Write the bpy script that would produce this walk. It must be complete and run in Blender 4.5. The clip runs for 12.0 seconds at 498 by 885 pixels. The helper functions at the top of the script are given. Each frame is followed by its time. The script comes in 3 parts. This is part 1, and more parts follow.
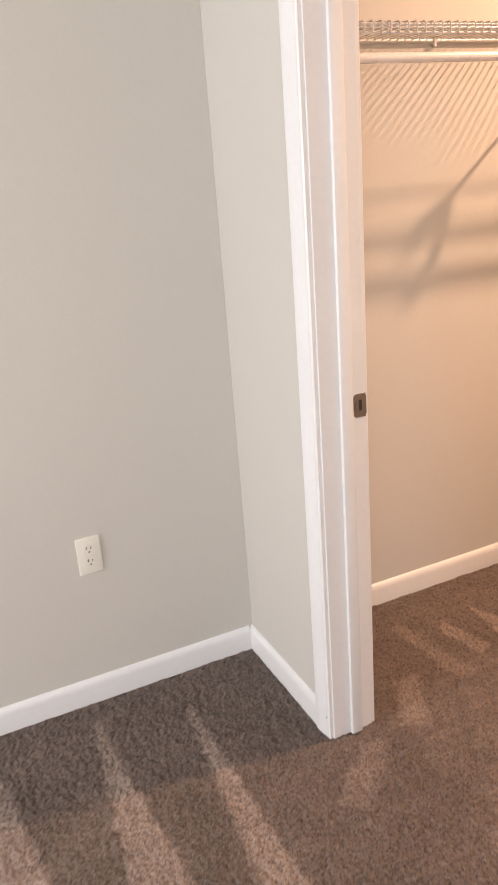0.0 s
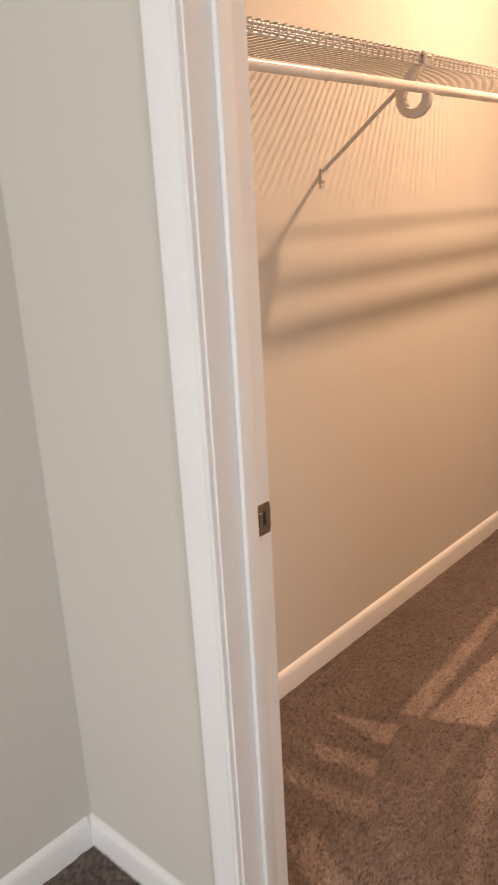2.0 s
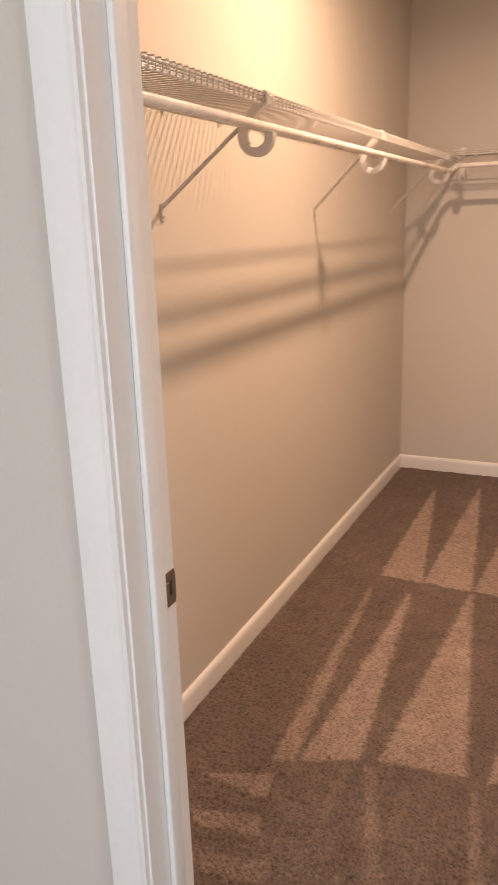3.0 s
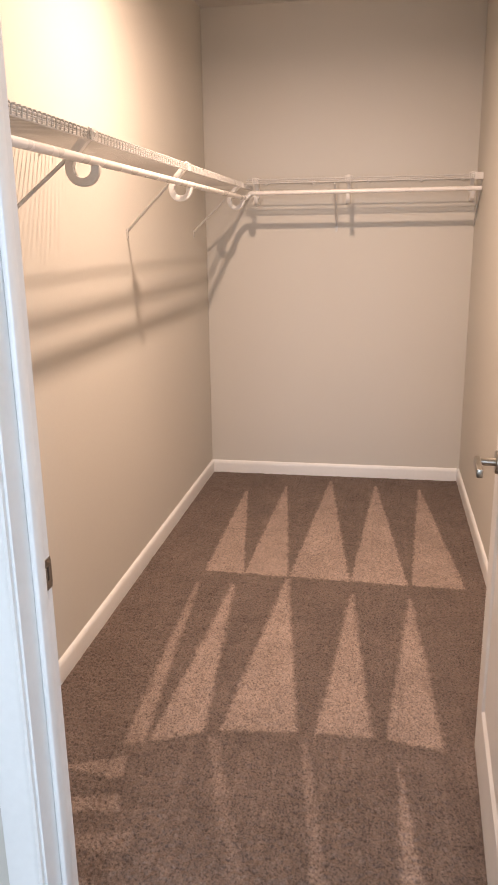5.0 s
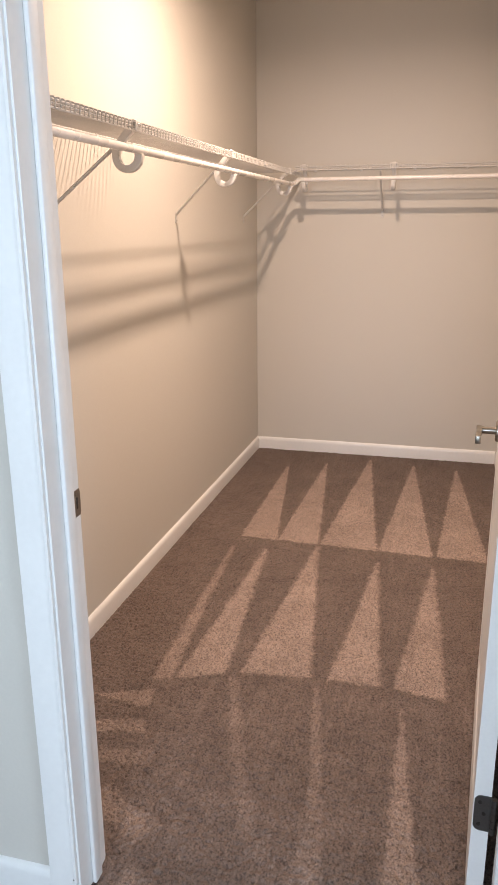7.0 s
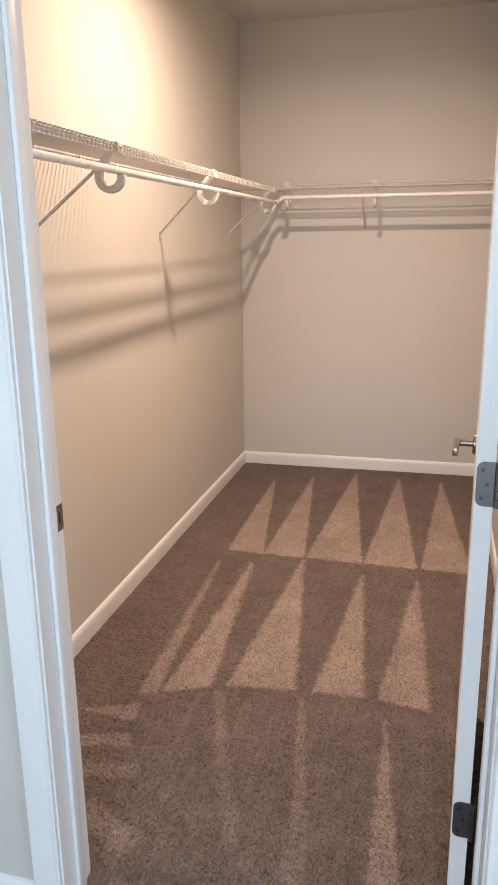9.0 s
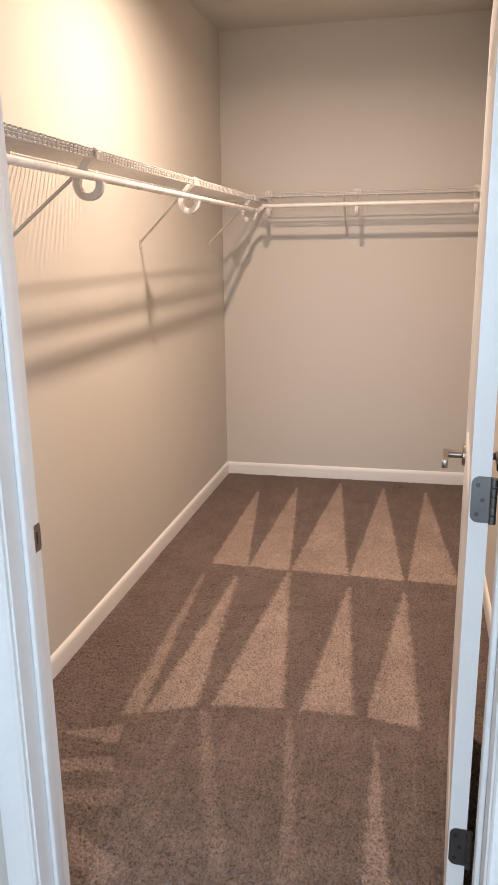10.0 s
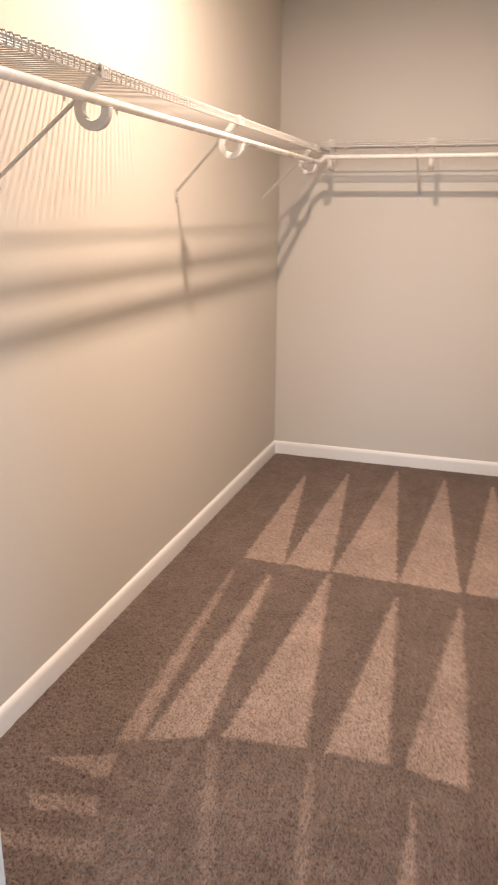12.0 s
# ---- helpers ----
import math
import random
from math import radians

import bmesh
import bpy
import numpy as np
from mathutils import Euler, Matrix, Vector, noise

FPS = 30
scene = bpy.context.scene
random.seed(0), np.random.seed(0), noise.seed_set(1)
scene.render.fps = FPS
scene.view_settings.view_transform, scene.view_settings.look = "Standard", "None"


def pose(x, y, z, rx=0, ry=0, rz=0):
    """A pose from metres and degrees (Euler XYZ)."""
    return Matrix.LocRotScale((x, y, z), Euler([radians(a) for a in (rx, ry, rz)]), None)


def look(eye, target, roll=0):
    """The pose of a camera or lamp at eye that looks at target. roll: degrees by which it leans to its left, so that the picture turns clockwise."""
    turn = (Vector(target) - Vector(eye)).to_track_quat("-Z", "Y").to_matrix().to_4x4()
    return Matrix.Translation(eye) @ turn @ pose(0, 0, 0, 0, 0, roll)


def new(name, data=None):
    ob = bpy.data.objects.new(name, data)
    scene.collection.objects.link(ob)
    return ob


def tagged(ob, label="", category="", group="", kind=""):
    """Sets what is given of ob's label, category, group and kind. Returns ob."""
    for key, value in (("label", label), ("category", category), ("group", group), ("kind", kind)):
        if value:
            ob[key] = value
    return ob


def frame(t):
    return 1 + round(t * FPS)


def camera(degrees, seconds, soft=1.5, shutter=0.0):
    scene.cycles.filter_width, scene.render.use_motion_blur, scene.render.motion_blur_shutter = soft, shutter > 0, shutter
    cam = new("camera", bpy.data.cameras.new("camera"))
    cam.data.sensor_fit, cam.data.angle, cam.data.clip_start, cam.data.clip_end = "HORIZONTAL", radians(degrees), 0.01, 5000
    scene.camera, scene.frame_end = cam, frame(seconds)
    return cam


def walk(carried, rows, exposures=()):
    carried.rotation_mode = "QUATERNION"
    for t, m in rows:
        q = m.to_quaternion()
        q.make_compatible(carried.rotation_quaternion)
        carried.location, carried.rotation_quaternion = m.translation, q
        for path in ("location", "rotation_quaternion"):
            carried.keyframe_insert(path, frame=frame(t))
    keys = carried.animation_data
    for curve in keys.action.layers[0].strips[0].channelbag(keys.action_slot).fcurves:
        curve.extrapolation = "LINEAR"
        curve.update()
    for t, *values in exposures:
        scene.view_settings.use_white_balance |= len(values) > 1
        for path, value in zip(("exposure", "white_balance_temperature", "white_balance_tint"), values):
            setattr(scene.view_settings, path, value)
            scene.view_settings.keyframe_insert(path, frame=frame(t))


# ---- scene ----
cam = camera(36.4, 12.0, 1.5, 0.5)
PATH = [
    (0, (-0.103, 0.088, 1.478), (0.662, 1.81, 0.806), -4.5),
    (0.5, (-0.038, 0.244, 1.48), (0.788, 1.942, 0.821), -4.2),
    (1, (-0.081, 0.437, 1.474), (0.978, 2.007, 0.832), -2.7),
    (1.5, (-0.106, 0.598, 1.473), (1.163, 2.017, 0.858), -2.4),
    (2, (-0.068, 0.738, 1.46), (1.337, 2.03, 0.861), -3.2),
    (2.5, (-0.012, 0.876, 1.474), (1.566, 1.967, 0.907), -2.7),
    (3, (-0.079, 0.963, 1.484), (1.655, 1.792, 0.93), -1.9),
    (3.5, (-0.174, 1.006, 1.491), (1.648, 1.633, 0.957), -1.7),
    (3.7, (-0.181, 1.016, 1.486), (1.663, 1.578, 0.954), -1.5),
    (5.3, (-0.358, 0.947, 1.515), (1.542, 1.277, 0.986), -0.8),
    (5.5, (-0.392, 0.906, 1.508), (1.503, 1.263, 0.979), -0.6),
    (6, (-0.479, 0.835, 1.499), (1.396, 1.268, 0.952), -0.4),
    (6.5, (-0.501, 0.82, 1.493), (1.361, 1.296, 0.938), -0.3),
    (7, (-0.5, 0.817, 1.498), (1.356, 1.313, 0.94), -0.4),
    (9, (-0.526, 0.786, 1.505), (1.347, 1.259, 0.985), -0.7),
    (9.5, (-0.515, 0.79, 1.511), (1.366, 1.247, 1.01), -0.7),
    (10, (-0.47, 0.808, 1.503), (1.419, 1.235, 1.004), -0.8),
    (10.5, (-0.388, 0.848, 1.499), (1.503, 1.25, 0.988), -0.9),
    (11, (-0.276, 0.886, 1.493), (1.616, 1.233, 0.944), -1.1),
    (11.5, (-0.178, 0.893, 1.484), (1.691, 1.283, 0.887), -0.5),
    (12, (-0.033, 0.81, 1.454), (1.79, 1.395, 0.874), 0.5),
]
EXPOSURES = [
    (0.0, 0.36, 6950, 15), (1.0, 0.28, 6950, 15), (2.0, -0.04, 7050, 13), (2.5, -0.14, 7000, 13), (3.5, 0.04, 6500, 12), (5.5, 0.30, 5550, 4),
    (9.0, 0.14, 5500, 3), (10.5, 0.25, 5480, 3), (12.0, 0.40, 5450, 2),
]
walk(cam, [(t, look(eye, target, roll)) for t, eye, target, roll in PATH], EXPOSURES)

# ---- light ----
world = bpy.data.worlds.new("sky")
scene.world = world
world.use_nodes = True
wn = world.node_tree.nodes
sky = wn.new("ShaderNodeTexSky")
sky.sky_type, sky.sun_disc = "NISHITA", False
sky.sun_elevation, sky.sun_rotation = radians(50), radians(100)
world.node_tree.links.new(sky.outputs[0], wn["Background"].inputs[0])
wn["Background"].inputs[1].default_value = 0.08

LAMP = (2.43, 1.262, 2.69)
lamp = new("closet_lamp_light", bpy.data.lights.new("closet_lamp_light", "AREA"))
lamp.data.shape, lamp.data.size = "DISK", 0.08
lamp.data.energy, lamp.data.color = 51, (1.0, 0.640, 0.43)
lamp.data.spread = radians(170)
lamp.matrix_world = look(LAMP, (LAMP[0], LAMP[1], 0))

# daylight from two openings out of view; the south one is added to brighten the outlet wall
for eye, target, watts in (((-3.28, 0.95, 1.5), (0, 0.95, 1.45), 76), ((-1.3, -2.18, 1.5), (-1.3, 0, 1.45), 50)):
    daylight = new("unseen_opening_light", bpy.data.lights.new("unseen_opening_light", "AREA"))
    daylight.data.shape, daylight.data.size, daylight.data.size_y = "RECTANGLE", 1.3, 1.35
    daylight.data.energy, daylight.data.color = watts, (0.90, 0.93, 1.0)
    daylight.matrix_world = look(eye, target)

# ---- plan ----
WALL_Y = 2.060      # wall with the outlet, and the closet's long wall
DOOR_X = 0.733      # bedroom face of the wall with the doorway
CLOS_X = 0.857      # closet face of it
BACK_X = 4.381
RIGHT_Y = 0.478
CEIL = 2.76
JAMB_L, JAMB_R, HEAD_Z = 1.551, 0.652, 2.045
ROOM_X, ROOM_Y = -3.3, -2.2


# ---- materials ----
def material(name, base, rough=0.5, metal=0.0, vary=0.06, scale=6.0, fine=220.0, bump=0.05, dist=0.001, spec=0.5):
    """Base colour that drifts at a broad and a fine scale, with fine relief."""
    mat = bpy.data.materials.new(name)
    mat.use_nodes = True
    n, l = mat.node_tree.nodes, mat.node_tree.links
    b = n["Principled BSDF"]
    geo = n.new("ShaderNodeTexCoord")
    big, small = n.new("ShaderNodeTexNoise"), n.new("ShaderNodeTexNoise")
    big.inputs["Scale"].default_value, big.inputs["Detail"].default_value = scale, 4
    small.inputs["Scale"].default_value, small.inputs["Detail"].default_value = fine, 3
    add = n.new("ShaderNodeMath")
    add.operation = "ADD"
    ramp = n.new("ShaderNodeMapRange")
    ramp.inputs[1].default_value, ramp.inputs[2].default_value = 0.6, 1.4
    ramp.inputs[3].default_value, ramp.inputs[4].default_value = 1 - vary, 1 + vary
    mul = n.new("ShaderNodeVectorMath")
    mul.operation = "SCALE"
    mul.inputs[0].default_value = base
    bm_ = n.new("ShaderNodeBump")
    bm_.inputs["Strength"].default_value, bm_.inputs["Distance"].default_value = bump, dist
    for tex in (big, small):
        l.new(geo.outputs["Object"], tex.inputs["Vector"])
    l.new(big.outputs[0], add.inputs[0])
    l.new(small.outputs[0], add.inputs[1])
    l.new(add.outputs[0], ramp.inputs[0])
    l.new(ramp.outputs[0], mul.inputs["Scale"])
    l.new(mul.outputs[0], b.inputs["Base Color"])
    l.new(small.outputs[0], bm_.inputs["Height"])
    l.new(bm_.outputs[0], b.inputs["Normal"])
    rr = n.new("ShaderNodeMapRange")
    rr.inputs[1].default_value, rr.inputs[2].default_value = 0.3, 0.7
    rr.inputs[3].default_value, rr.inputs[4].default_value = max(rough - 0.06, 0.03), min(rough + 0.06, 1)
    l.new(big.outputs[0], rr.inputs[0])
    l.new(rr.outputs[0], b.inputs["Roughness"])
    b.inputs["Metallic"].default_value = metal
    b.inputs["Specular IOR Level"].default_value = spec
    return mat


def carpet_material():
    """Cut pile: the nap layer brightens where the pile was brushed towards the door; tufts vary one by one, with shade
    between them put into the colour.
    """
    mat = bpy.data.materials.new("cut_pile_carpet")
    mat.use_nodes = True
    n, l = mat.node_tree.nodes, mat.node_tree.links
    b = n["Principled BSDF"]
    co = n.new("ShaderNodeTexCoord")
    nap = n.new("ShaderNodeAttribute")
    nap.attribute_name = "nap"
    tuft = n.new("ShaderNodeTexVoronoi")
    tuft.inputs["Scale"].default_value = 150
    fibre = n.new("ShaderNodeTexNoise")
    fibre.inputs["Scale"].default_value, fibre.inputs["Detail"].default_value = 420, 3
    broad = n.new("ShaderNodeTexNoise")
    broad.inputs["Scale"].default_value, broad.inputs["Detail"].default_value = 5, 3
    for tex in (tuft, fibre, broad):
        l.new(co.outputs["Object"], tex.inputs["Vector"])
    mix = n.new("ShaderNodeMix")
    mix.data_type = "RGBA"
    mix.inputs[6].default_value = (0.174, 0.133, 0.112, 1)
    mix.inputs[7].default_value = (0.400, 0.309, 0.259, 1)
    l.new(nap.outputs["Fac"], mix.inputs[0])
    parts = []
    for out, lo, hi in ((tuft.outputs["Distance"], 1.18, 0.74), (fibre.outputs[0], 0.72, 1.28), (broad.outputs[0], 0.86, 1.14)):
        r = n.new("ShaderNodeMapRange")
        r.inputs[1].default_value, r.inputs[2].default_value = (0.0, 0.9) if not parts else (0.25, 0.75)
        r.inputs[3].default_value, r.inputs[4].default_value = lo, hi
        l.new(out, r.inputs[0])
        parts.append(r)
    # dark noise spots: shade in the pits between tufts, painted into the colour
    pit_shade = n.new("ShaderNodeTexNoise")
    pit_shade.inputs["Scale"].default_value, pit_shade.inputs["Detail"].default_value = 155, 1.5
    l.new(co.outputs["Object"], pit_shade.inputs["Vector"])
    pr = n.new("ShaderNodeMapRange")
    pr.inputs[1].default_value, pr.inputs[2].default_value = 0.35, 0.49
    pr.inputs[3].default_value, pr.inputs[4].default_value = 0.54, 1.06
    l.new(pit_shade.outputs[0], pr.inputs[0])
    m1, m2, m3 = n.new("ShaderNodeMath"), n.new("ShaderNodeMath"), n.new("ShaderNodeMath")
    m1.operation = m2.operation = m3.operation = "MULTIPLY"
    l.new(parts[0].outputs[0], m1.inputs[0])
    l.new(parts[1].outputs[0], m1.inputs[1])
    l.new(m1.outputs[0], m2.inputs[0])
    l.new(parts[2].outputs[0], m2.inputs[1])
    mul = n.new("ShaderNodeVectorMath")
    mul.operation = "SCALE"
    l.new(mix.outputs[2], mul.inputs[0])
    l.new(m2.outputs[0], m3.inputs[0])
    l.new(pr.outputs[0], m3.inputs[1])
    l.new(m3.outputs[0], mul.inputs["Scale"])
    l.new(mul.outputs[0], b.inputs["Base Color"])
    bu = n.new("ShaderNodeBump")
    bu.inputs["Strength"].default_value, bu.inputs["Distance"].default_value = 0.7, 0.004
    l.new(fibre.outputs[0], bu.inputs["Height"])
    l.new(bu.outputs[0], b.inputs["Normal"])
    b.inputs["Roughness"].default_value = 1.0
    b.inputs["Specular IOR Level"].default_value = 0.1
    b.inputs["Sheen Weight"].default_value = 0.15
    return mat


PAINT = material("greige_wall_paint", (0.60, 0.577, 0.525), 0.75, vary=0.025, scale=1.3, fine=160, bump=0.12, dist=0.0012, spec=0.3)
CEIL_PAINT = material("flat_ceiling_paint", (0.60, 0.58, 0.54), 0.9, vary=0.03, scale=2, fine=120, bump=0.2, dist=0.0015, spec=0.2)
TRIM = material("white_semigloss_trim", (0.80, 0.80, 0.79), 0.34, vary=0.03, scale=5, fine=60, bump=0.05, dist=0.0008)
DOOR_PAINT = material("white_door_paint", (0.78, 0.77, 0.75), 0.38, vary=0.03, scale=4, fine=140, bump=0.10, dist=0.0008)
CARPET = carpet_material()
VINYL = material("white_vinyl_coated_wire", (0.58, 0.567, 0.545), 0.38, vary=0.05, scale=12, fine=200, bump=0.02)
PLASTIC = material("white_bracket_plastic", (0.66, 0.645, 0.62), 0.42, vary=0.05, scale=20, fine=150, bump=0.03)
ROD_STEEL = material("white_enamelled_rod", (0.78, 0.75, 0.72), 0.28, vary=0.03, scale=10, fine=90, bump=0.02)
NICKEL = material("satin_nickel", (0.30, 0.28, 0.245), 0.33, metal=1.0, vary=0.08, scale=30, fine=400, bump=0.03)
HINGE_METAL = material("aged_nickel_hinge", (0.15, 0.147, 0.143), 0.45, metal=1.0, vary=0.12, scale=40, fine=300, bump=0.04)
STRIKE_METAL = material("bronzed_strike_metal", (0.27, 0.24, 0.21), 0.42, metal=1.0, vary=0.12, scale=60, fine=300, bump=0.03)
DARK = material("dark_recess", (0.03, 0.028, 0.026), 0.7, vary=0.1, scale=60)
IVORY = material("ivory_outlet_plastic", (0.80, 0.77, 0.68), 0.35, vary=0.02, scale=20, fine=100, bump=0.01)
GLASS_WHITE = material("opal_lens", (0.85, 0.83, 0.8), 0.3, vary=0.01)
DARK_SCREW = material("darkened_screw", (0.09, 0.088, 0.085), 0.4, metal=1.0, vary=0.1, scale=80)
SCREW = material("screw_steel", (0.45, 0.43, 0.40), 0.35, metal=1.0, vary=0.1, scale=80)


# ---- mesh helpers ----
def mesh_of(name, bm, mat, smooth=False):
    bmesh.ops.recalc_face_normals(bm, faces=bm.faces[:])
    me = bpy.data.meshes.new(name)
    bm.to_mesh(me)
    bm.free()
    me.materials.append(mat)
    if smooth:
        me.polygons.foreach_set("use_smooth", [True] * len(me.polygons))
        me.set_sharp_from_angle(angle=radians(40))
    return me


def part(name, bm, mat, parent=None, label="", smooth=False):
    ob = new(name, mesh_of(name, bm, mat, smooth))
    ob.parent = parent
    if label:
        ob["label"] = label
    return ob


def box(x0, x1, y0, y1, z0, z1, bevel=0.0, seg=2, bm=None):
    bm2 = bmesh.new()
    bmesh.ops.create_cube(bm2, size=1)
    for v in bm2.verts:
        v.co = ((x0 + x1) / 2 + v.co.x * (x1 - x0), (y0 + y1) / 2 + v.co.y * (y1 - y0), (z0 + z1) / 2 + v.co.z * (z1 - z0))
    if bevel:
        bmesh.ops.bevel(bm2, geom=bm2.edges[:], offset=bevel, segments=seg, affect="EDGES", profile=0.5)
    if bm is None:
        return bm2
    me = bpy.data.meshes.new("tmp")
    bm2.to_mesh(me)
    bm2.free()
    bm.from_mesh(me)
    bpy.data.meshes.remove(me)
    return bm


def tube(points, r, sides=6, bm=None, cap=True):
    """A round bar along a line of points."""
    bm = bm or bmesh.new()
    pts = [Vector(p) for p in points]
    rings = []
    for i, p in enumerate(pts):
        d = (pts[min(i + 1, len(pts) - 1)] - pts[max(i - 1, 0)]).normalized()
        up = Vector((0, 0, 1)) if abs(d.z) < 0.9 else Vector((1, 0, 0))
        a = d.cross(up).normalized()
        b = a.cross(d)
        rings.append([bm.verts.new(p + r * (a * math.cos(2 * math.pi * k / sides) + b * math.sin(2 * math.pi * k / sides))) for k in range(sides)])
    for q, w in zip(rings, rings[1:]):
        for k in range(sides):
            bm.faces.new((q[k], q[(k + 1) % sides], w[(k + 1) % sides], w[k]))
    if cap:
        bm.faces.new(rings[0])
        bm.faces.new(rings[-1][::-1])
    return bm


def extrude_profile(profile, a, b, place):
    """A closed profile of (u, v) swept from a to b; place(u, v, s) gives the point."""
    bm = bmesh.new()
    r0 = [bm.verts.new(place(u, v, a)) for u, v in profile]
    r1 = [bm.verts.new(place(u, v, b)) for u, v in profile]
    k = len(profile)
    for i in range(k):
        bm.faces.new((r0[i], r0[(i + 1) % k], r1[(i + 1) % k], r1[i]))
    bm.faces.new(r0[::-1])
    bm.faces.new(r1)
    return bm


def disc(centre, axis, r, depth, sides=24, bevel=0.0):
    """A short cylinder along an axis vector, starting at centre."""
    bm = bmesh.new()
    c, d = Vector(centre), Vector(axis).normalized()
    rows = [(r, 0.0), (r, depth - bevel), (r - bevel, depth)] if bevel else [(r, 0.0), (r, depth)]
    up = Vector((0, 0, 1)) if abs(d.z) < 0.9 else Vector((1, 0, 0))
    a = d.cross(up).normalized()
    b = a.cross(d)
    rings = [[bm.verts.new(c + d * h + rad * (a * math.cos(2 * math.pi * k / sides) + b * math.sin(2 * math.pi * k / sides))) for k in range(sides)] for rad, h in rows]
    for q, w in zip(rings, rings[1:]):
        for k in range(sides):
            bm.faces.new((q[k], q[(k + 1) % sides], w[(k + 1) % sides], w[k]))
    bm.faces.new(rings[0][::-1])
    bm.faces.new(rings[-1])
    return bm


def structure(name, bm, mat, label, category, smooth=False):
    return tagged(part(name, bm, mat, None, "", smooth), label, category, kind="structure")


def empty(name, place, label, category, group="", kind=""):
    ob = new(name)
    ob.matrix_world = Matrix.Translation(place)
    return tagged(ob, label, category, group, kind)


def under(parent, ob):
    """Keeps ob where it stands and makes it a part of parent."""
    ob.parent = parent
    ob.matrix_parent_inverse = Matrix.Translation(-Vector(parent.matrix_basis.translation))
    return ob


# ---- walls, ceiling ----
T = 0.12
structure("wall_north", box(ROOM_X - T, BACK_X + T, WALL_Y, WALL_Y + T, -0.02, CEIL + 0.1), PAINT, "long greige painted wall with an outlet", "wall")
structure("wall_east", box(BACK_X, BACK_X + T, RIGHT_Y - T, WALL_Y - 0.001, -0.02, CEIL + 0.1), PAINT, "greige painted back wall of the closet", "wall")
structure("wall_closet_south", box(CLOS_X, BACK_X - 0.001, RIGHT_Y - T, RIGHT_Y, -0.02, CEIL + 0.1), PAINT, "greige painted closet wall behind the door", "wall")
bm = box(DOOR_X, CLOS_X, JAMB_L + 0.018, WALL_Y - 0.001, -0.02, CEIL + 0.05)
box(DOOR_X, CLOS_X, ROOM_Y, JAMB_R - 0.018, -0.02, CEIL + 0.05, bm=bm)
box(DOOR_X, CLOS_X, JAMB_R - 0.018, JAMB_L + 0.018, HEAD_Z + 0.018, CEIL + 0.05, bm=bm)
structure("wall_doorway", bm, PAINT, "greige painted wall with the closet doorway", "wall")
# assumed opening, out of view, behind the added south daylight lamp
bm = box(ROOM_X - T, -2.0, ROOM_Y - T, ROOM_Y, -0.02, CEIL + 0.1)
box(-0.6, CLOS_X, ROOM_Y - T, ROOM_Y, -0.02, CEIL + 0.1, bm=bm)
box(-2.0, -0.6, ROOM_Y - T, ROOM_Y, -0.02, 0.8, bm=bm)
box(-2.0, -0.6, ROOM_Y - T, ROOM_Y, 2.2, CEIL + 0.1, bm=bm)
structure("wall_south", bm, PAINT, "greige painted bedroom wall", "wall")
bm = box(ROOM_X - T, ROOM_X, ROOM_Y, 0.15, -0.02, CEIL + 0.1)
box(ROOM_X - T, ROOM_X, 1.75, WALL_Y - 0.001, -0.02, CEIL + 0.1, bm=bm)
box(ROOM_X - T, ROOM_X, 0.15, 1.75, -0.02, 0.8, bm=bm)
box(ROOM_X - T, ROOM_X, 0.15, 1.75, 2.2, CEIL + 0.1, bm=bm)
structure("wall_west", bm, PAINT, "greige painted bedroom wall with the window opening", "wall")
structure("ceiling", box(ROOM_X, BACK_X, ROOM_Y, WALL_Y, CEIL, CEIL + 0.05), CEIL_PAINT, "flat off-white ceiling", "ceiling")


# ---- baseboards ----
BASE = [(0, 0), (0.0135, 0), (0.0135, 0.058), (0.0125, 0.067), (0.0095, 0.075), (0.005, 0.080), (0, 0.082)]


def baseboard(a, b, place, label="white painted baseboard with a rounded top"):
    return structure("baseboard", extrude_profile(BASE, a, b, place), TRIM, label, "baseboard", True)


baseboard(ROOM_X, DOOR_X - 0.014, lambda u, v, s: (s, WALL_Y - u, v))
baseboard(JAMB_L + 0.0682, WALL_Y, lambda u, v, s: (DOOR_X - u, s, v))
baseboard(CLOS_X + 0.014, BACK_X - 0.014, lambda u, v, s: (s, WALL_Y - u, v))
baseboard(RIGHT_Y + 0.014, WALL_Y, lambda u, v, s: (BACK_X - u, s, v))
baseboard(CLOS_X, BACK_X, lambda u, v, s: (s, RIGHT_Y + u, v))
baseboard(ROOM_Y, JAMB_R - 0.0682, lambda u, v, s: (DOOR_X - u, s, v))

# ---- doorway: jambs, stops, casings ----
frame_1 = empty("door_frame", (0.79, 1.1, 0), "white painted door frame with moulded casing", "door frame", kind="structure")
CASING = [(0.0, 0.0), (0.0, 0.009), (0.004, 0.0125), (0.009, 0.0115), (0.013, 0.0120), (0.035, 0.0155), (0.052, 0.0175), (0.0612, 0.0168), (0.0635, 0.0135), (0.0635, 0.0)]


def fpart(name, bm, mat=TRIM, label="", smooth=False):
    return under(frame_1, part(name, bm, mat, None, label, smooth))


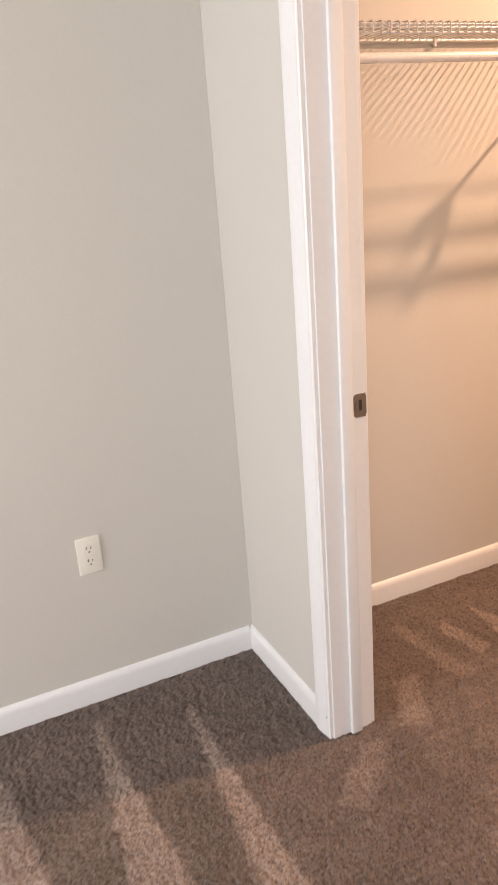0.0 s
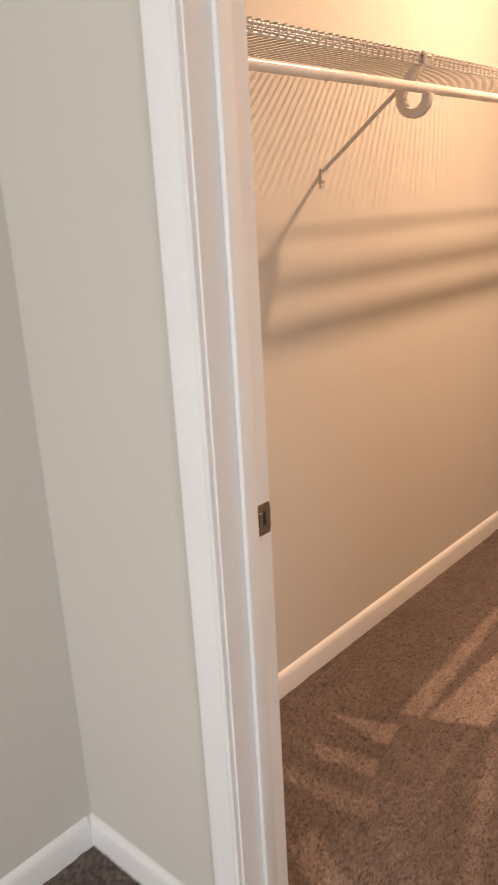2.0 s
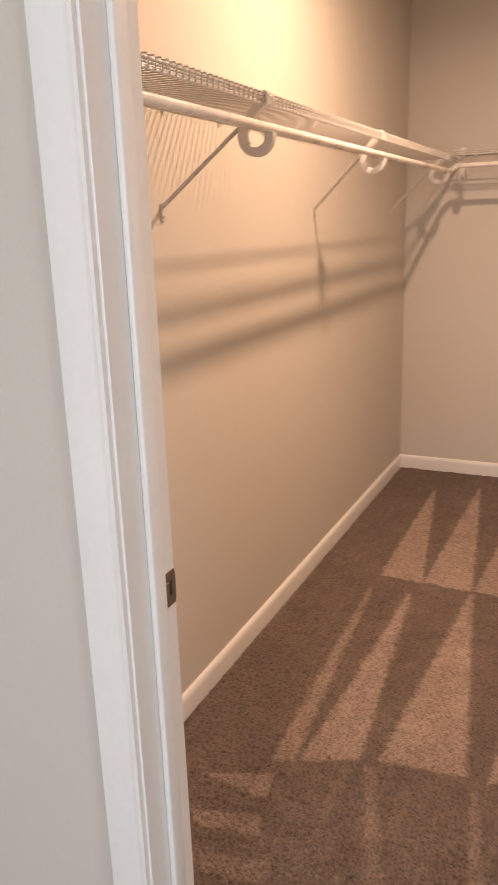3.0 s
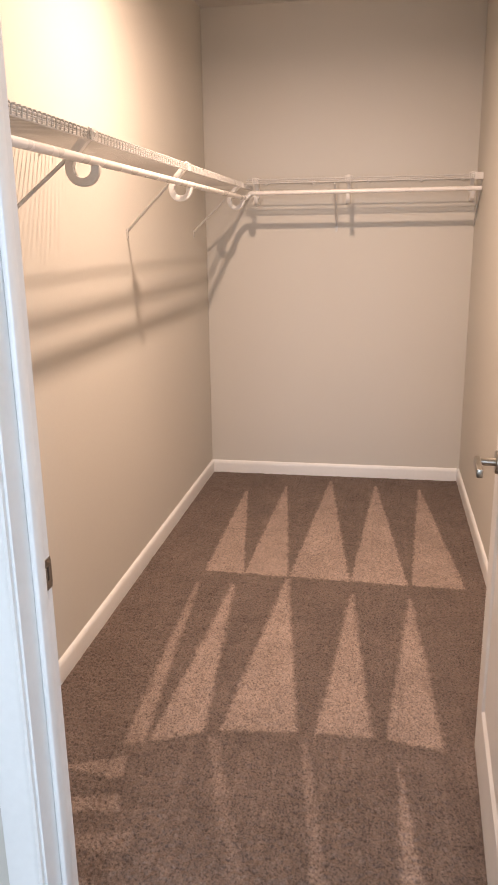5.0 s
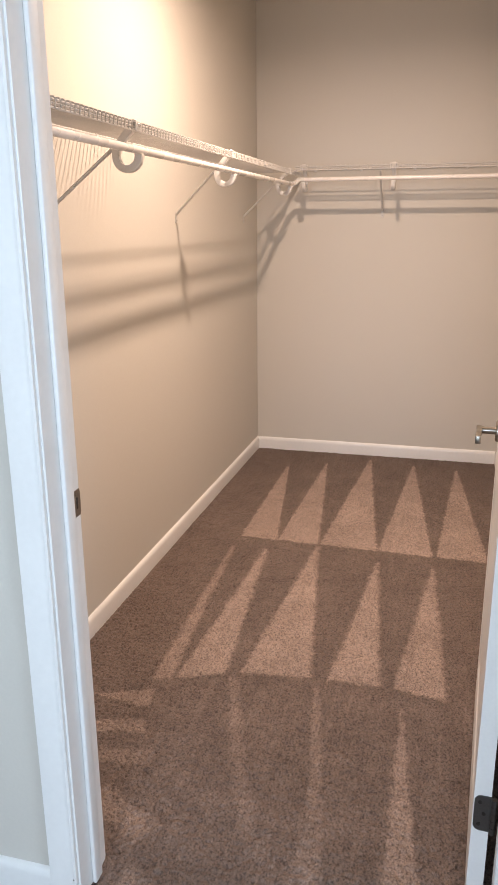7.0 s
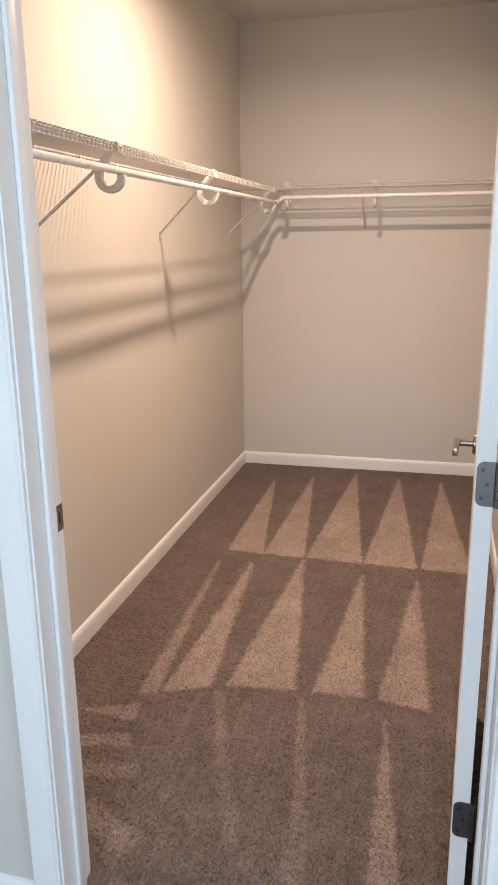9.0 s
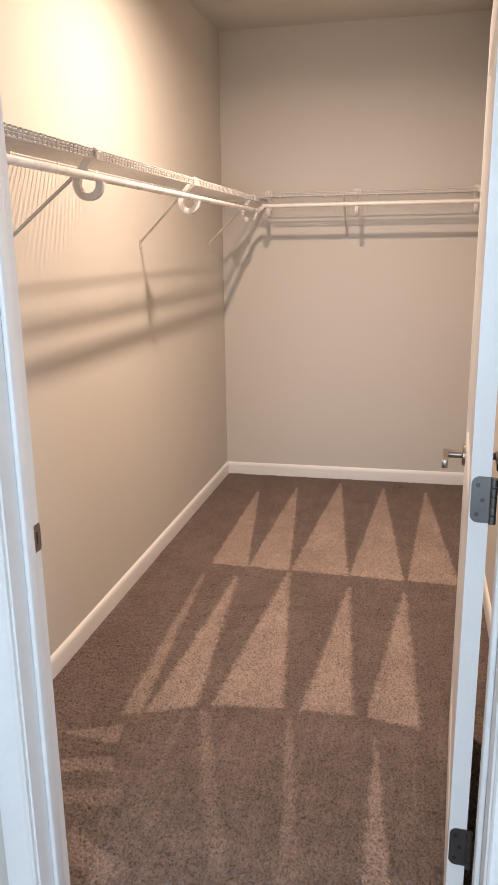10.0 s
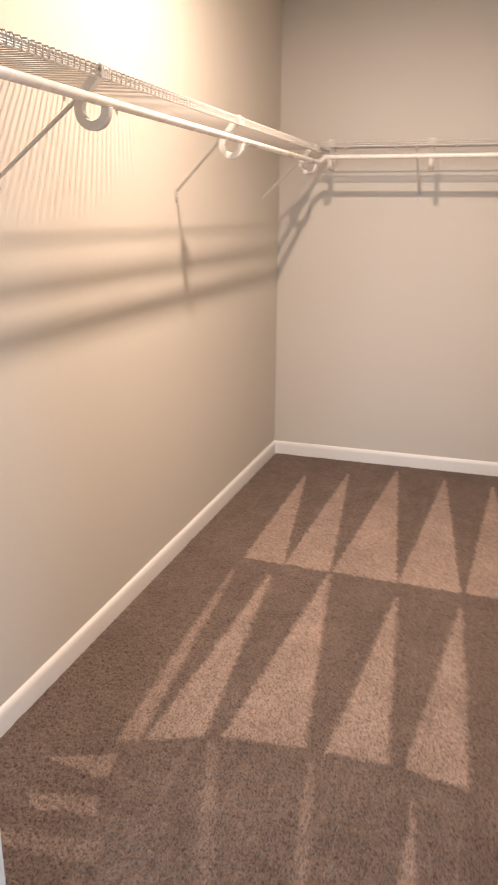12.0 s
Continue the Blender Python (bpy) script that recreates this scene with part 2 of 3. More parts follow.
fpart("jamb", box(DOOR_X + 0.0005, CLOS_X - 0.0005, JAMB_L, JAMB_L + 0.018, 0, HEAD_Z, 0.0012))
fpart("jamb", box(DOOR_X + 0.0005, CLOS_X - 0.0005, JAMB_R - 0.018, JAMB_R, 0, HEAD_Z, 0.0012))
fpart("head", box(DOOR_X + 0.0005, CLOS_X - 0.0005, JAMB_R - 0.018, JAMB_L + 0.018, HEAD_Z + 0.0003, HEAD_Z + 0.018, 0.0012))
fpart("stop", box(0.785, 0.819, JAMB_L - 0.011, JAMB_L - 0.0002, 0, HEAD_Z, 0.0035, 3), smooth=True)
fpart("stop", box(0.785, 0.819, JAMB_R + 0.0002, JAMB_R + 0.011, 0, HEAD_Z, 0.0035, 3), smooth=True)
fpart("stop", box(0.785, 0.819, JAMB_R + 0.011, JAMB_L - 0.011, HEAD_Z - 0.011, HEAD_Z, 0.0035, 3), smooth=True)
for face, out in ((DOOR_X, -1), (CLOS_X, 1)):
    fpart("casing", extrude_profile(CASING, 0, HEAD_Z + 0.068, lambda u, v, s: (face + out * v, JAMB_L + 0.0045 + u, s)), smooth=True)
    fpart("casing", extrude_profile(CASING, 0, HEAD_Z + 0.068, lambda u, v, s: (face + out * v, JAMB_R - 0.0045 - u, s)), smooth=True)
    fpart("casing", extrude_profile(CASING, JAMB_R - 0.0045, JAMB_L + 0.0045, lambda u, v, s: (face + out * v, s, HEAD_Z + 0.0045 + u)), smooth=True)
# strike plate on the latch jamb, with its lip bent round the edge
def strike_outline(x0, x1, z0, z1, r=0.009):
    """Plate outline with two rounded corners on the room side."""
    pts = [(x1, z0), (x1, z1)]
    pts += [(x0 + r - r * math.sin(radians(a)), z1 - r + r * math.cos(radians(a))) for a in range(0, 91, 18)]
    pts += [(x0 + r - r * math.cos(radians(a)), z0 + r - r * math.sin(radians(a))) for a in range(0, 91, 18)]
    return pts


bm = extrude_profile(strike_outline(0.824, 0.8575, 0.907, 0.965), JAMB_L - 0.0016, JAMB_L + 0.001, lambda u, v, s: (u, s, v))
box(0.8575, 0.8600, JAMB_L - 0.0016, JAMB_L + 0.006, 0.913, 0.959, 0.0007, bm=bm)
fpart("strike_plate", bm, STRIKE_METAL, "dark bronze strike plate with rounded corners")
fpart("latch_hole", box(0.838, 0.847, JAMB_L - 0.0022, JAMB_L - 0.0012, 0.924, 0.950, 0.0004, 1), DARK)
fpart("strike_lip", box(0.829, 0.838, JAMB_L - 0.0034, JAMB_L - 0.0010, 0.925, 0.949, 0.0009), STRIKE_METAL)
for z in (0.914, 0.958):
    fpart("screw", disc((0.842, JAMB_L - 0.0014, z), (0, -1, 0), 0.0035, 0.0009, 12), STRIKE_METAL)
fpart("nail_hole", disc((0.7165, 1.559, 0.075), (-1, 0, 0), 0.002, 0.0006, 8), DARK)

# ---- door leaf, open into the closet ----
DW, DT, DH, DZ = 0.862, 0.035, 2.03, 0.014
door_1 = new("door_1")
door_1.matrix_world = pose(0.885, 0.707, 0, 0, 0, -2.9)
tagged(door_1, "white two-panel interior door standing open into the closet", "door", kind="structure")


def leaf():
    """Leaf from u = 0 (hinge) to DW, face at v = 0 and back at -DT, with two moulded panels on each side."""
    bm = bmesh.new()
    us = [0, 0.118, DW - 0.118, DW]
    zs = [DZ, 0.205, 0.825, 1.0, 1.905, DZ + DH]
    loops = [(0.0, 0.0), (0.014, 0.0075), (0.034, 0.0075), (0.062, 0.0015)]
    for side in (1, -1):
        y0 = 0.0 if side == 1 else -DT
        for i in range(3):
            for j in range(5):
                u0, u1, z0, z1 = us[i], us[i + 1], zs[j], zs[j + 1]
                if i == 1 and j in (1, 3):
                    prev = None
                    for inset, deep in loops:
                        ring = [bm.verts.new((u, y0 - side * deep, z)) for u, z in
                                ((u0 + inset, z0 + inset), (u1 - inset, z0 + inset), (u1 - inset, z1 - inset), (u0 + inset, z1 - inset))]
                        if prev:
                            for k in range(4):
                                bm.faces.new((prev[k], prev[(k + 1) % 4], ring[(k + 1) % 4], ring[k]))
                        prev = ring
                    bm.faces.new(prev)
                else:
                    bm.faces.new([bm.verts.new((u, y0, z)) for u, z in ((u0, z0), (u1, z0), (u1, z1), (u0, z1))])
    for u in (0, DW):
        for z0, z1 in zip(zs, zs[1:]):
            bm.faces.new([bm.verts.new(p) for p in ((u, 0, z0), (u, -DT, z0), (u, -DT, z1), (u, 0, z1))])
    for z in (DZ, DZ + DH):
        for u0, u1 in zip(us, us[1:]):
            bm.faces.new([bm.verts.new(p) for p in ((u0, 0, z), (u1, 0, z), (u1, -DT, z), (u0, -DT, z))])
    bmesh.ops.remove_doubles(bm, verts=bm.verts[:], dist=0.0001)
    return bm


door_leaf = part("leaf", leaf(), DOOR_PAINT, door_1)


def hinge(z):
    """A butt hinge with rounded corners let into the leaf's edge, its other half on the jamb."""
    bm = bmesh.new()
    r, w, hgt = 0.014, 0.030, 0.087
    pts = [(-0.037, z), (-0.037, z + hgt)]
    for a in range(0, 91, 15):
        pts.append((-0.002 - r + r * math.sin(radians(a)), z + hgt - r + r * math.cos(radians(a))))
    for a in range(0, 91, 15):
        pts.append((-0.002 - r + r * math.cos(radians(a)), z + r - r * math.sin(radians(a))))
    f = [bm.verts.new((-0.0022, v, zz)) for v, zz in pts]
    g = [bm.verts.new((0.001, v, zz)) for v, zz in pts]
    bm.faces.new(f)
    bm.faces.new(g[::-1])
    for k in range(len(f)):
        bm.faces.new((f[k], f[(k + 1) % len(f)], g[(k + 1) % len(f)], g[k]))
    plate = part("hinge", bm, HINGE_METAL, door_1, "dark nickel butt hinge", True)
    for k in range(5):
        part("knuckle", tube([(-0.006, -0.041, z + hgt * k / 5 + 0.0006), (-0.006, -0.041, z + hgt * (k + 1) / 5 - 0.0006)], 0.0062, 12), HINGE_METAL, plate, smooth=True)
    for dv, dz in ((-0.013, 0.016), (-0.022, 0.0435), (-0.013, 0.071)):
        part("screw", disc((-0.0020, dv, z + dz), (-1, 0, 0), 0.0042, 0.0010, 14), DARK_SCREW, plate)


for hz in (0.266, 1.014, 1.762):
    hinge(hz)


def lever(side):
    """Round rose, neck and a flat lever that points back towards the hinge."""
    u, z, y0 = DW - 0.062, 0.925, (0.0 if side == 1 else -DT)
    rose = part("door_handle", disc((u, y0, z), (0, side, 0), 0.031, 0.009, 32, 0.003), NICKEL, door_1, "satin nickel lever handle", True)
    part("neck", tube([(u, y0 + side * 0.008, z), (u, y0 + side * 0.060, z)], 0.0105, 16), NICKEL, rose, smooth=True)
    v0, v1 = sorted((y0 + side * 0.046, y0 + side * 0.062))
    part("lever", box(u - 0.112, u + 0.012, v0, v1, z - 0.012, z + 0.012, 0.003, 2), NICKEL, rose, smooth=True)


lever(1)
lever(-1)
part("latch_plate", box(DW - 0.0005, DW + 0.0012, -0.030, -0.005, 0.897, 0.953, 0.0006), NICKEL, door_1)

# ---- wire shelves ----
WIRE = 0.0020
DECK, DECK_B = 1.795, 1.812


def wire_shelf(name, length, depth, label, clips, pitch=0.0254):
    """Along local x from the origin; the wall is at local y = 0 and the lip at -depth; deck at z = 0."""
    shelf = tagged(new(name), label, "wire shelf", "wire closet shelves")
    bm = tube([(0, -0.004, 0), (0, -depth + 0.006, 0), (0, -depth + 0.001, -0.001), (0, -depth - 0.001, -0.006), (0, -depth, -0.026)], WIRE, 5)
    cross = mesh_of("wire", bm, VINYL, True)
    count = int(length / pitch)
    for i in range(count):
        w = new("wire", cross)
        w.location = (pitch * (i + 0.5), 0, 0)
        w.parent = shelf
    for y, z in ((-0.008, -0.0050), (-depth + 0.052, -0.0058), (-depth + 0.009, -0.0058), (-depth + 0.0045, -0.0145), (-depth + 0.0045, -0.0250)):
        part("rail", tube([(0, y, z), (length, y, z)], 0.0052 if y > -0.01 else 0.0024 if z == -0.0145 else 0.0034, 8), VINYL, shelf, smooth=True)
    for x in clips:
        # saddle over the back rail, nose below it, flange on the wall
        bm = box(x - 0.008, x + 0.008, -0.0165, 0.0005, -0.0125, 0.0035, 0.0025)
        box(x - 0.005, x + 0.005, -0.0150, -0.0040, -0.0205, -0.0115, 0.0020, bm=bm)
        box(x - 0.0105, x + 0.0105, -0.0030, 0.0005, -0.0180, 0.0090, 0.0010, 1, bm=bm)
        clip = part("wall_clip", bm, PLASTIC, shelf, "small plastic wall clip over the back wire")
        part("screw", disc((x, -0.0028, 0.0060), (0, -1, 0), 0.0026, 0.001, 10), SCREW, clip)
    return shelf


left_shelf = wire_shelf("wire_shelf", BACK_X - CLOS_X - 0.03, WALL_Y - 1.762, "long white vinyl-coated wire shelf on the closet wall",
                        [0.318 * k + 0.255 for k in range(11)])
left_shelf.matrix_world = pose(CLOS_X + 0.02, WALL_Y - 0.001, DECK + 0.002, 1.5)
back_shelf = wire_shelf("wire_shelf", 1.755 - RIGHT_Y - 0.004, BACK_X - 4.082, "shorter white wire shelf across the closet's back wall",
                        [0.07, 0.35, 0.67, 0.97, 1.2])
back_shelf.matrix_world = pose(BACK_X - 0.001, 1.755, DECK_B, 0, 0, -90)


def bracket(label, foot, group="shelf brackets", brace=True, top=0.0):
    """In the plane local x = 0, wall at y = 0: strap from the lip, U hook for the rod, brace down to a wall tab.
    foot: how far along the wall the brace lands."""
    br = tagged(new("shelf_bracket"), label, "bracket", group)
    line = [(-0.299, 0.002), (-0.262, -0.034), (-0.236, -0.062), (-0.227, -0.085), (-0.2265, -0.094)]
    for a in range(0, 181, 15):
        line.append((-0.264 + 0.0365 * math.cos(radians(a)), -0.0965 - 0.035 * math.sin(radians(a))))
    line.append((-0.302, -0.090))
    half = 0.0115
    rows = []
    for i, (y, z) in enumerate(line):
        a, b = Vector(line[max(i - 1, 0)]), Vector(line[min(i + 1, len(line) - 1)])
        d = (b - a).normalized()
        rows.append(((y - d.y * half, z + d.x * half), (y + d.y * half, z - d.x * half)))
    bm = bmesh.new()
    th = 0.0105
    vs = [[bm.verts.new((s * th, y, z)) for s in (-1, 1) for y, z in r] for r in rows]
    for p, q in zip(vs, vs[1:]):
        for i, j in ((0, 1), (1, 3), (3, 2), (2, 0)):
            bm.faces.new((p[i], p[j], q[j], q[i]))
    for end in (vs[0], vs[-1]):
        bm.faces.new((end[0], end[1], end[3], end[2]))
    bmesh.ops.recalc_face_normals(bm, faces=bm.faces[:])
    rim = [e for e in bm.edges if len(e.link_faces) == 2 and e.calc_face_angle(0) > radians(50)]
    bmesh.ops.bevel(bm, geom=rim, offset=0.0018, segments=2, affect="EDGES", profile=0.5)
    part("hook", bm, PLASTIC, br, "moulded white U-shaped rod hook", True)
    bm = box(-0.021, 0.021, -0.3035, -0.290, -0.002, 0.0042, 0.0015)
    for k in range(5):
        box(-0.0205 + 0.0092 * k, -0.0163 + 0.0092 * k, -0.3045, -0.2985, -0.027, -0.002, 0.0008, 1, bm=bm)
    part("lip_clamp", bm, PLASTIC, br)
    # saddle under the rod
    part("rod_saddle", box(-0.010, 0.010, -0.313, -0.289, -0.0945, -0.0895, 0.0015), PLASTIC, br)
    if brace:
        high = (top, -0.221, -0.068) if top == 0 else (top, -0.292, -0.032)
        part("brace", tube([high, ((foot + top) * 0.5, (high[1] - 0.0045) / 2, (high[2] - 0.252) / 2), (foot, -0.0045, -0.252)], 0.0058, 8), VINYL, br, "white steel diagonal brace", True)
        tab = part("wall_tab", box(foot - 0.008, foot + 0.008, -0.0045, 0.0, -0.290, -0.243, 0.0012), VINYL, br)
        part("screw", disc((foot, -0.0045, -0.279), (0, -1, 0), 0.0042, 0.0016, 12), SCREW, tab)
    return br


for x, foot in ((1.765, -0.040), (2.80, 0.085), (3.985, 0.070)):
    bracket("white closet bracket with U hook and diagonal brace", foot).matrix_world = pose(x, WALL_Y - 0.001, DECK - 0.0075)
bracket("white closet bracket with hook and diagonal brace", -0.08, top=-0.075).matrix_world = pose(BACK_X - 0.001, 1.187, DECK_B, 0, 0, -90)
bracket("short white bracket hooked on the shelf corner", 0, brace=False).matrix_world = pose(BACK_X - 0.001, 1.70, DECK_B, 0, 0, -90)
bracket("short white bracket hooked on the shelf end", 0, brace=False).matrix_world = pose(BACK_X - 0.001, 0.53, DECK_B, 0, 0, -90)

# end bracket that carries the back shelf at the side wall
end_bracket = empty("shelf_end_bracket", (4.085, RIGHT_Y, DECK_B), "white plastic shelf end bracket screwed to the wall", "bracket")
under(end_bracket, part("cup", box(4.070, 4.100, RIGHT_Y - 0.0005, RIGHT_Y + 0.045, DECK_B - 0.032, DECK_B + 0.004, 0.003), PLASTIC, smooth=True))
under(end_bracket, part("brace", tube([(4.085, RIGHT_Y + 0.006, DECK_B - 0.03), (4.23, RIGHT_Y + 0.004, DECK_B - 0.15), (4.372, RIGHT_Y + 0.004, DECK_B - 0.27)], 0.004, 8), VINYL, smooth=True))

# ---- hanging rods ----
ROD_Y, ROD_Z, ROD_X, ROD_ZB = WALL_Y - 0.302, DECK - 0.086, BACK_X - 0.302, DECK_B - 0.077
tagged(part("closet_rod", tube([(CLOS_X + 0.02, ROD_Y, ROD_Z), (4.055, ROD_Y, ROD_Z)], 0.0118, 20), ROD_STEEL, smooth=True),
       "long white enamelled hanging rod resting in hooks", "closet rod", "closet rods")
tagged(part("closet_rod", tube([(ROD_X, RIGHT_Y + 0.003, ROD_ZB), (ROD_X, 1.735, ROD_ZB)], 0.0118, 20), ROD_STEEL, smooth=True),
       "shorter white enamelled hanging rod across the closet", "closet rod", "closet rods")
bm = tube([(4.03, ROD_Y, ROD_Z), (4.06, ROD_Y - 0.001, ROD_Z + 0.003), (ROD_X - 0.004, ROD_Y - 0.012, ROD_Z + 0.008), (ROD_X, ROD_Y - 0.03, ROD_ZB), (ROD_X, ROD_Y - 0.06, ROD_ZB)], 0.0145, 16)
tagged(part("rod_connector", bm, PLASTIC, smooth=True), "white curved plastic corner connector between two rods", "rod connector")

# ---- outlet ----
OX, OZ = 0.247, 0.483
outlet = empty("wall_outlet", (OX, WALL_Y, OZ), "ivory duplex electrical outlet on a greige wall", "outlet")


def opart(name, bm, mat):
    ob = part(name, bm, mat, None, "", True)
    return under(outlet, ob)


opart("plate", box(OX - 0.035, OX + 0.035, WALL_Y - 0.0058, WALL_Y - 0.0002, OZ - 0.0575, OZ + 0.0575, 0.003, 3), IVORY)
for dz in (0.0195, -0.0195):
    opart("receptacle", disc((OX, WALL_Y - 0.0055, OZ + dz), (0, -1, 0), 0.0165, 0.0016, 28, 0.0005), IVORY)
    for dx, hgt in ((-0.0063, 0.0085), (0.0063, 0.0070)):
        opart("slot", box(OX + dx - 0.0012, OX + dx + 0.0012, WALL_Y - 0.0074, WALL_Y - 0.0068, OZ + dz + 0.001, OZ + dz + 0.001 + hgt), DARK)
    opart("ground_hole", disc((OX, WALL_Y - 0.0068, OZ + dz - 0.0075), (0, -1, 0), 0.0026, 0.0006, 12), DARK)
opart("screw", disc((OX, WALL_Y - 0.0056, OZ), (0, -1, 0), 0.003, 0.0012, 12), IVORY)

# ---- lamp on the closet ceiling ----
fixture = empty("ceiling_light", (LAMP[0], LAMP[1], CEIL), "small white round light on the closet ceiling", "ceiling light")
under(fixture, part("base", disc((LAMP[0], LAMP[1], CEIL), (0, 0, -1), 0.065, 0.040, 32, 0.006), PLASTIC, smooth=True))
under(fixture, part("lens", disc((LAMP[0], LAMP[1], CEIL - 0.040), (0, 0, -1), 0.046, 0.010, 32, 0.003), GLASS_WHITE, smooth=True))

# ---- spring door stop on the baseboard behind the door ----
stop_1 = empty("door_stop", (1.60, RIGHT_Y + 0.0135, 0.05), "small metal door stop on the baseboard behind the door", "door stop")
under(stop_1, part("rod", tube([(1.60, RIGHT_Y + 0.013, 0.05), (1.60, RIGHT_Y + 0.08, 0.05)], 0.005, 10), NICKEL, smooth=True))
under(stop_1, part("rubber_tip", tube([(1.60, RIGHT_Y + 0.08, 0.05), (1.60, RIGHT_Y + 0.092, 0.05)], 0.008, 10), DARK, smooth=True))

# ---- carpet ----
GX0, GX1, GY0, GY1, STEP = -0.6, BACK_X, RIGHT_Y, WALL_Y, 0.0038
rng = np.random.default_rng(7)


def smooth_noise(shape, passes):
    a = rng.standard_normal(shape)
    for _ in range(passes):
        a = (a + np.roll(a, 1, 0) + np.roll(a, -1, 0) + np.roll(a, 1, 1) + np.roll(a, -1, 1)) / 5
    return a / a.std()


nx, ny = int((GX1 - GX0) / STEP) + 1, int((GY1 - GY0) / STEP) + 1
gx, gy = np.meshgrid(np.linspace(GX0, GX1, nx), np.linspace(GY0, GY1, ny), indexing="ij")
wob = smooth_noise((nx, ny), 6)
wob2 = smooth_noise((nx, ny), 2)
px, py = gx + 0.0022 * wob + 0.0022 * wob2, gy + 0.0022 * np.roll(wob, 37, 0) + 0.0022 * np.roll(wob2, 11, 1)
nap = np.zeros((nx, ny))


def stroke(corners, strength=1.0, soft=0.010):
    """A patch of pile brushed the other way: a convex polygon, corners in turn."""
    global nap
    cx, cy = sum(c[0] for c in corners) / len(corners), sum(c[1] for c in corners) / len(corners)
    inside = np.full((nx, ny), 1e9)
    for (x0, y0), (x1, y1) in zip(corners, corners[1:] + corners[:1]):
        ex, ey = x1 - x0, y1 - y0
        ln = math.hypot(ex, ey) + 1e-9
        sgn = 1 if ex * (cy - y0) - ey * (cx - x0) > 0 else -1
        inside = np.minimum(inside, sgn * (ex * (py - y0) - ey * (px - x0)) / ln)
    nap = np.maximum(nap, strength * np.clip(inside / soft + 0.5, 0, 1))


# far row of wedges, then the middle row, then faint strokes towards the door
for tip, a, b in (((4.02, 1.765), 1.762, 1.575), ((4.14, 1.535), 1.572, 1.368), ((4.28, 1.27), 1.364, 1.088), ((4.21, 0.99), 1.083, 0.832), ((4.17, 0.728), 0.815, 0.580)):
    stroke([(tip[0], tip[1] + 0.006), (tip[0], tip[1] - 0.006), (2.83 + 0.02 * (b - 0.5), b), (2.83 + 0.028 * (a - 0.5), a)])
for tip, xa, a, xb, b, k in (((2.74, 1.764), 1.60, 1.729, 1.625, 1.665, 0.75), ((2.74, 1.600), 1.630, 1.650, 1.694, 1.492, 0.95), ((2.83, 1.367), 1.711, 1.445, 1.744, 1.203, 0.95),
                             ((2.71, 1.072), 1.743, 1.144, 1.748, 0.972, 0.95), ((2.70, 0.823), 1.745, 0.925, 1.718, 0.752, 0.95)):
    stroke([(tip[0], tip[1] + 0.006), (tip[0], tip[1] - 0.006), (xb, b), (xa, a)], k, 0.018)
stroke([(1.548, 1.695), (1.448, 1.680), (1.475, 1.880)], 0.75)
stroke([(1.390, 1.660), (1.330, 1.640), (1.300, 1.820), (1.345, 1.850)], 0.55, 0.018)
stroke([(1.595, 1.705), (1.73, 1.30), (1.70, 0.76), (0.90, 0.72), (0.90, 1.55)], 0.10, 0.012)
stroke([(1.676, 1.475), (1.676, 1.440), (1.420, 1.360), (1.420, 1.400)], 0.52, 0.014)
stroke([(1.420, 1.400), (1.420, 1.360), (1.000, 1.200), (1.000, 1.255)], 0.36, 0.022)
stroke([(1.690, 1.185), (1.690, 1.160), (1.105, 1.055), (1.105, 1.100)], 0.50, 0.014)
stroke([(1.105, 1.100), (1.105, 1.055), (0.860, 1.020), (0.860, 1.095)], 0.40, 0.022)
stroke([(1.640, 0.895), (1.640, 0.887), (0.900, 0.800), (0.900, 0.890)], 0.75, 0.012)
stroke([(1.21, 1.92), (1.17, 1.91), (1.19, 1.57), (1.26, 1.57)], 0.35, 0.02)
stroke([(1.10, 1.66), (1.02, 1.66), (0.92, 1.50), (1.00, 1.46)], 0.5, 0.03)
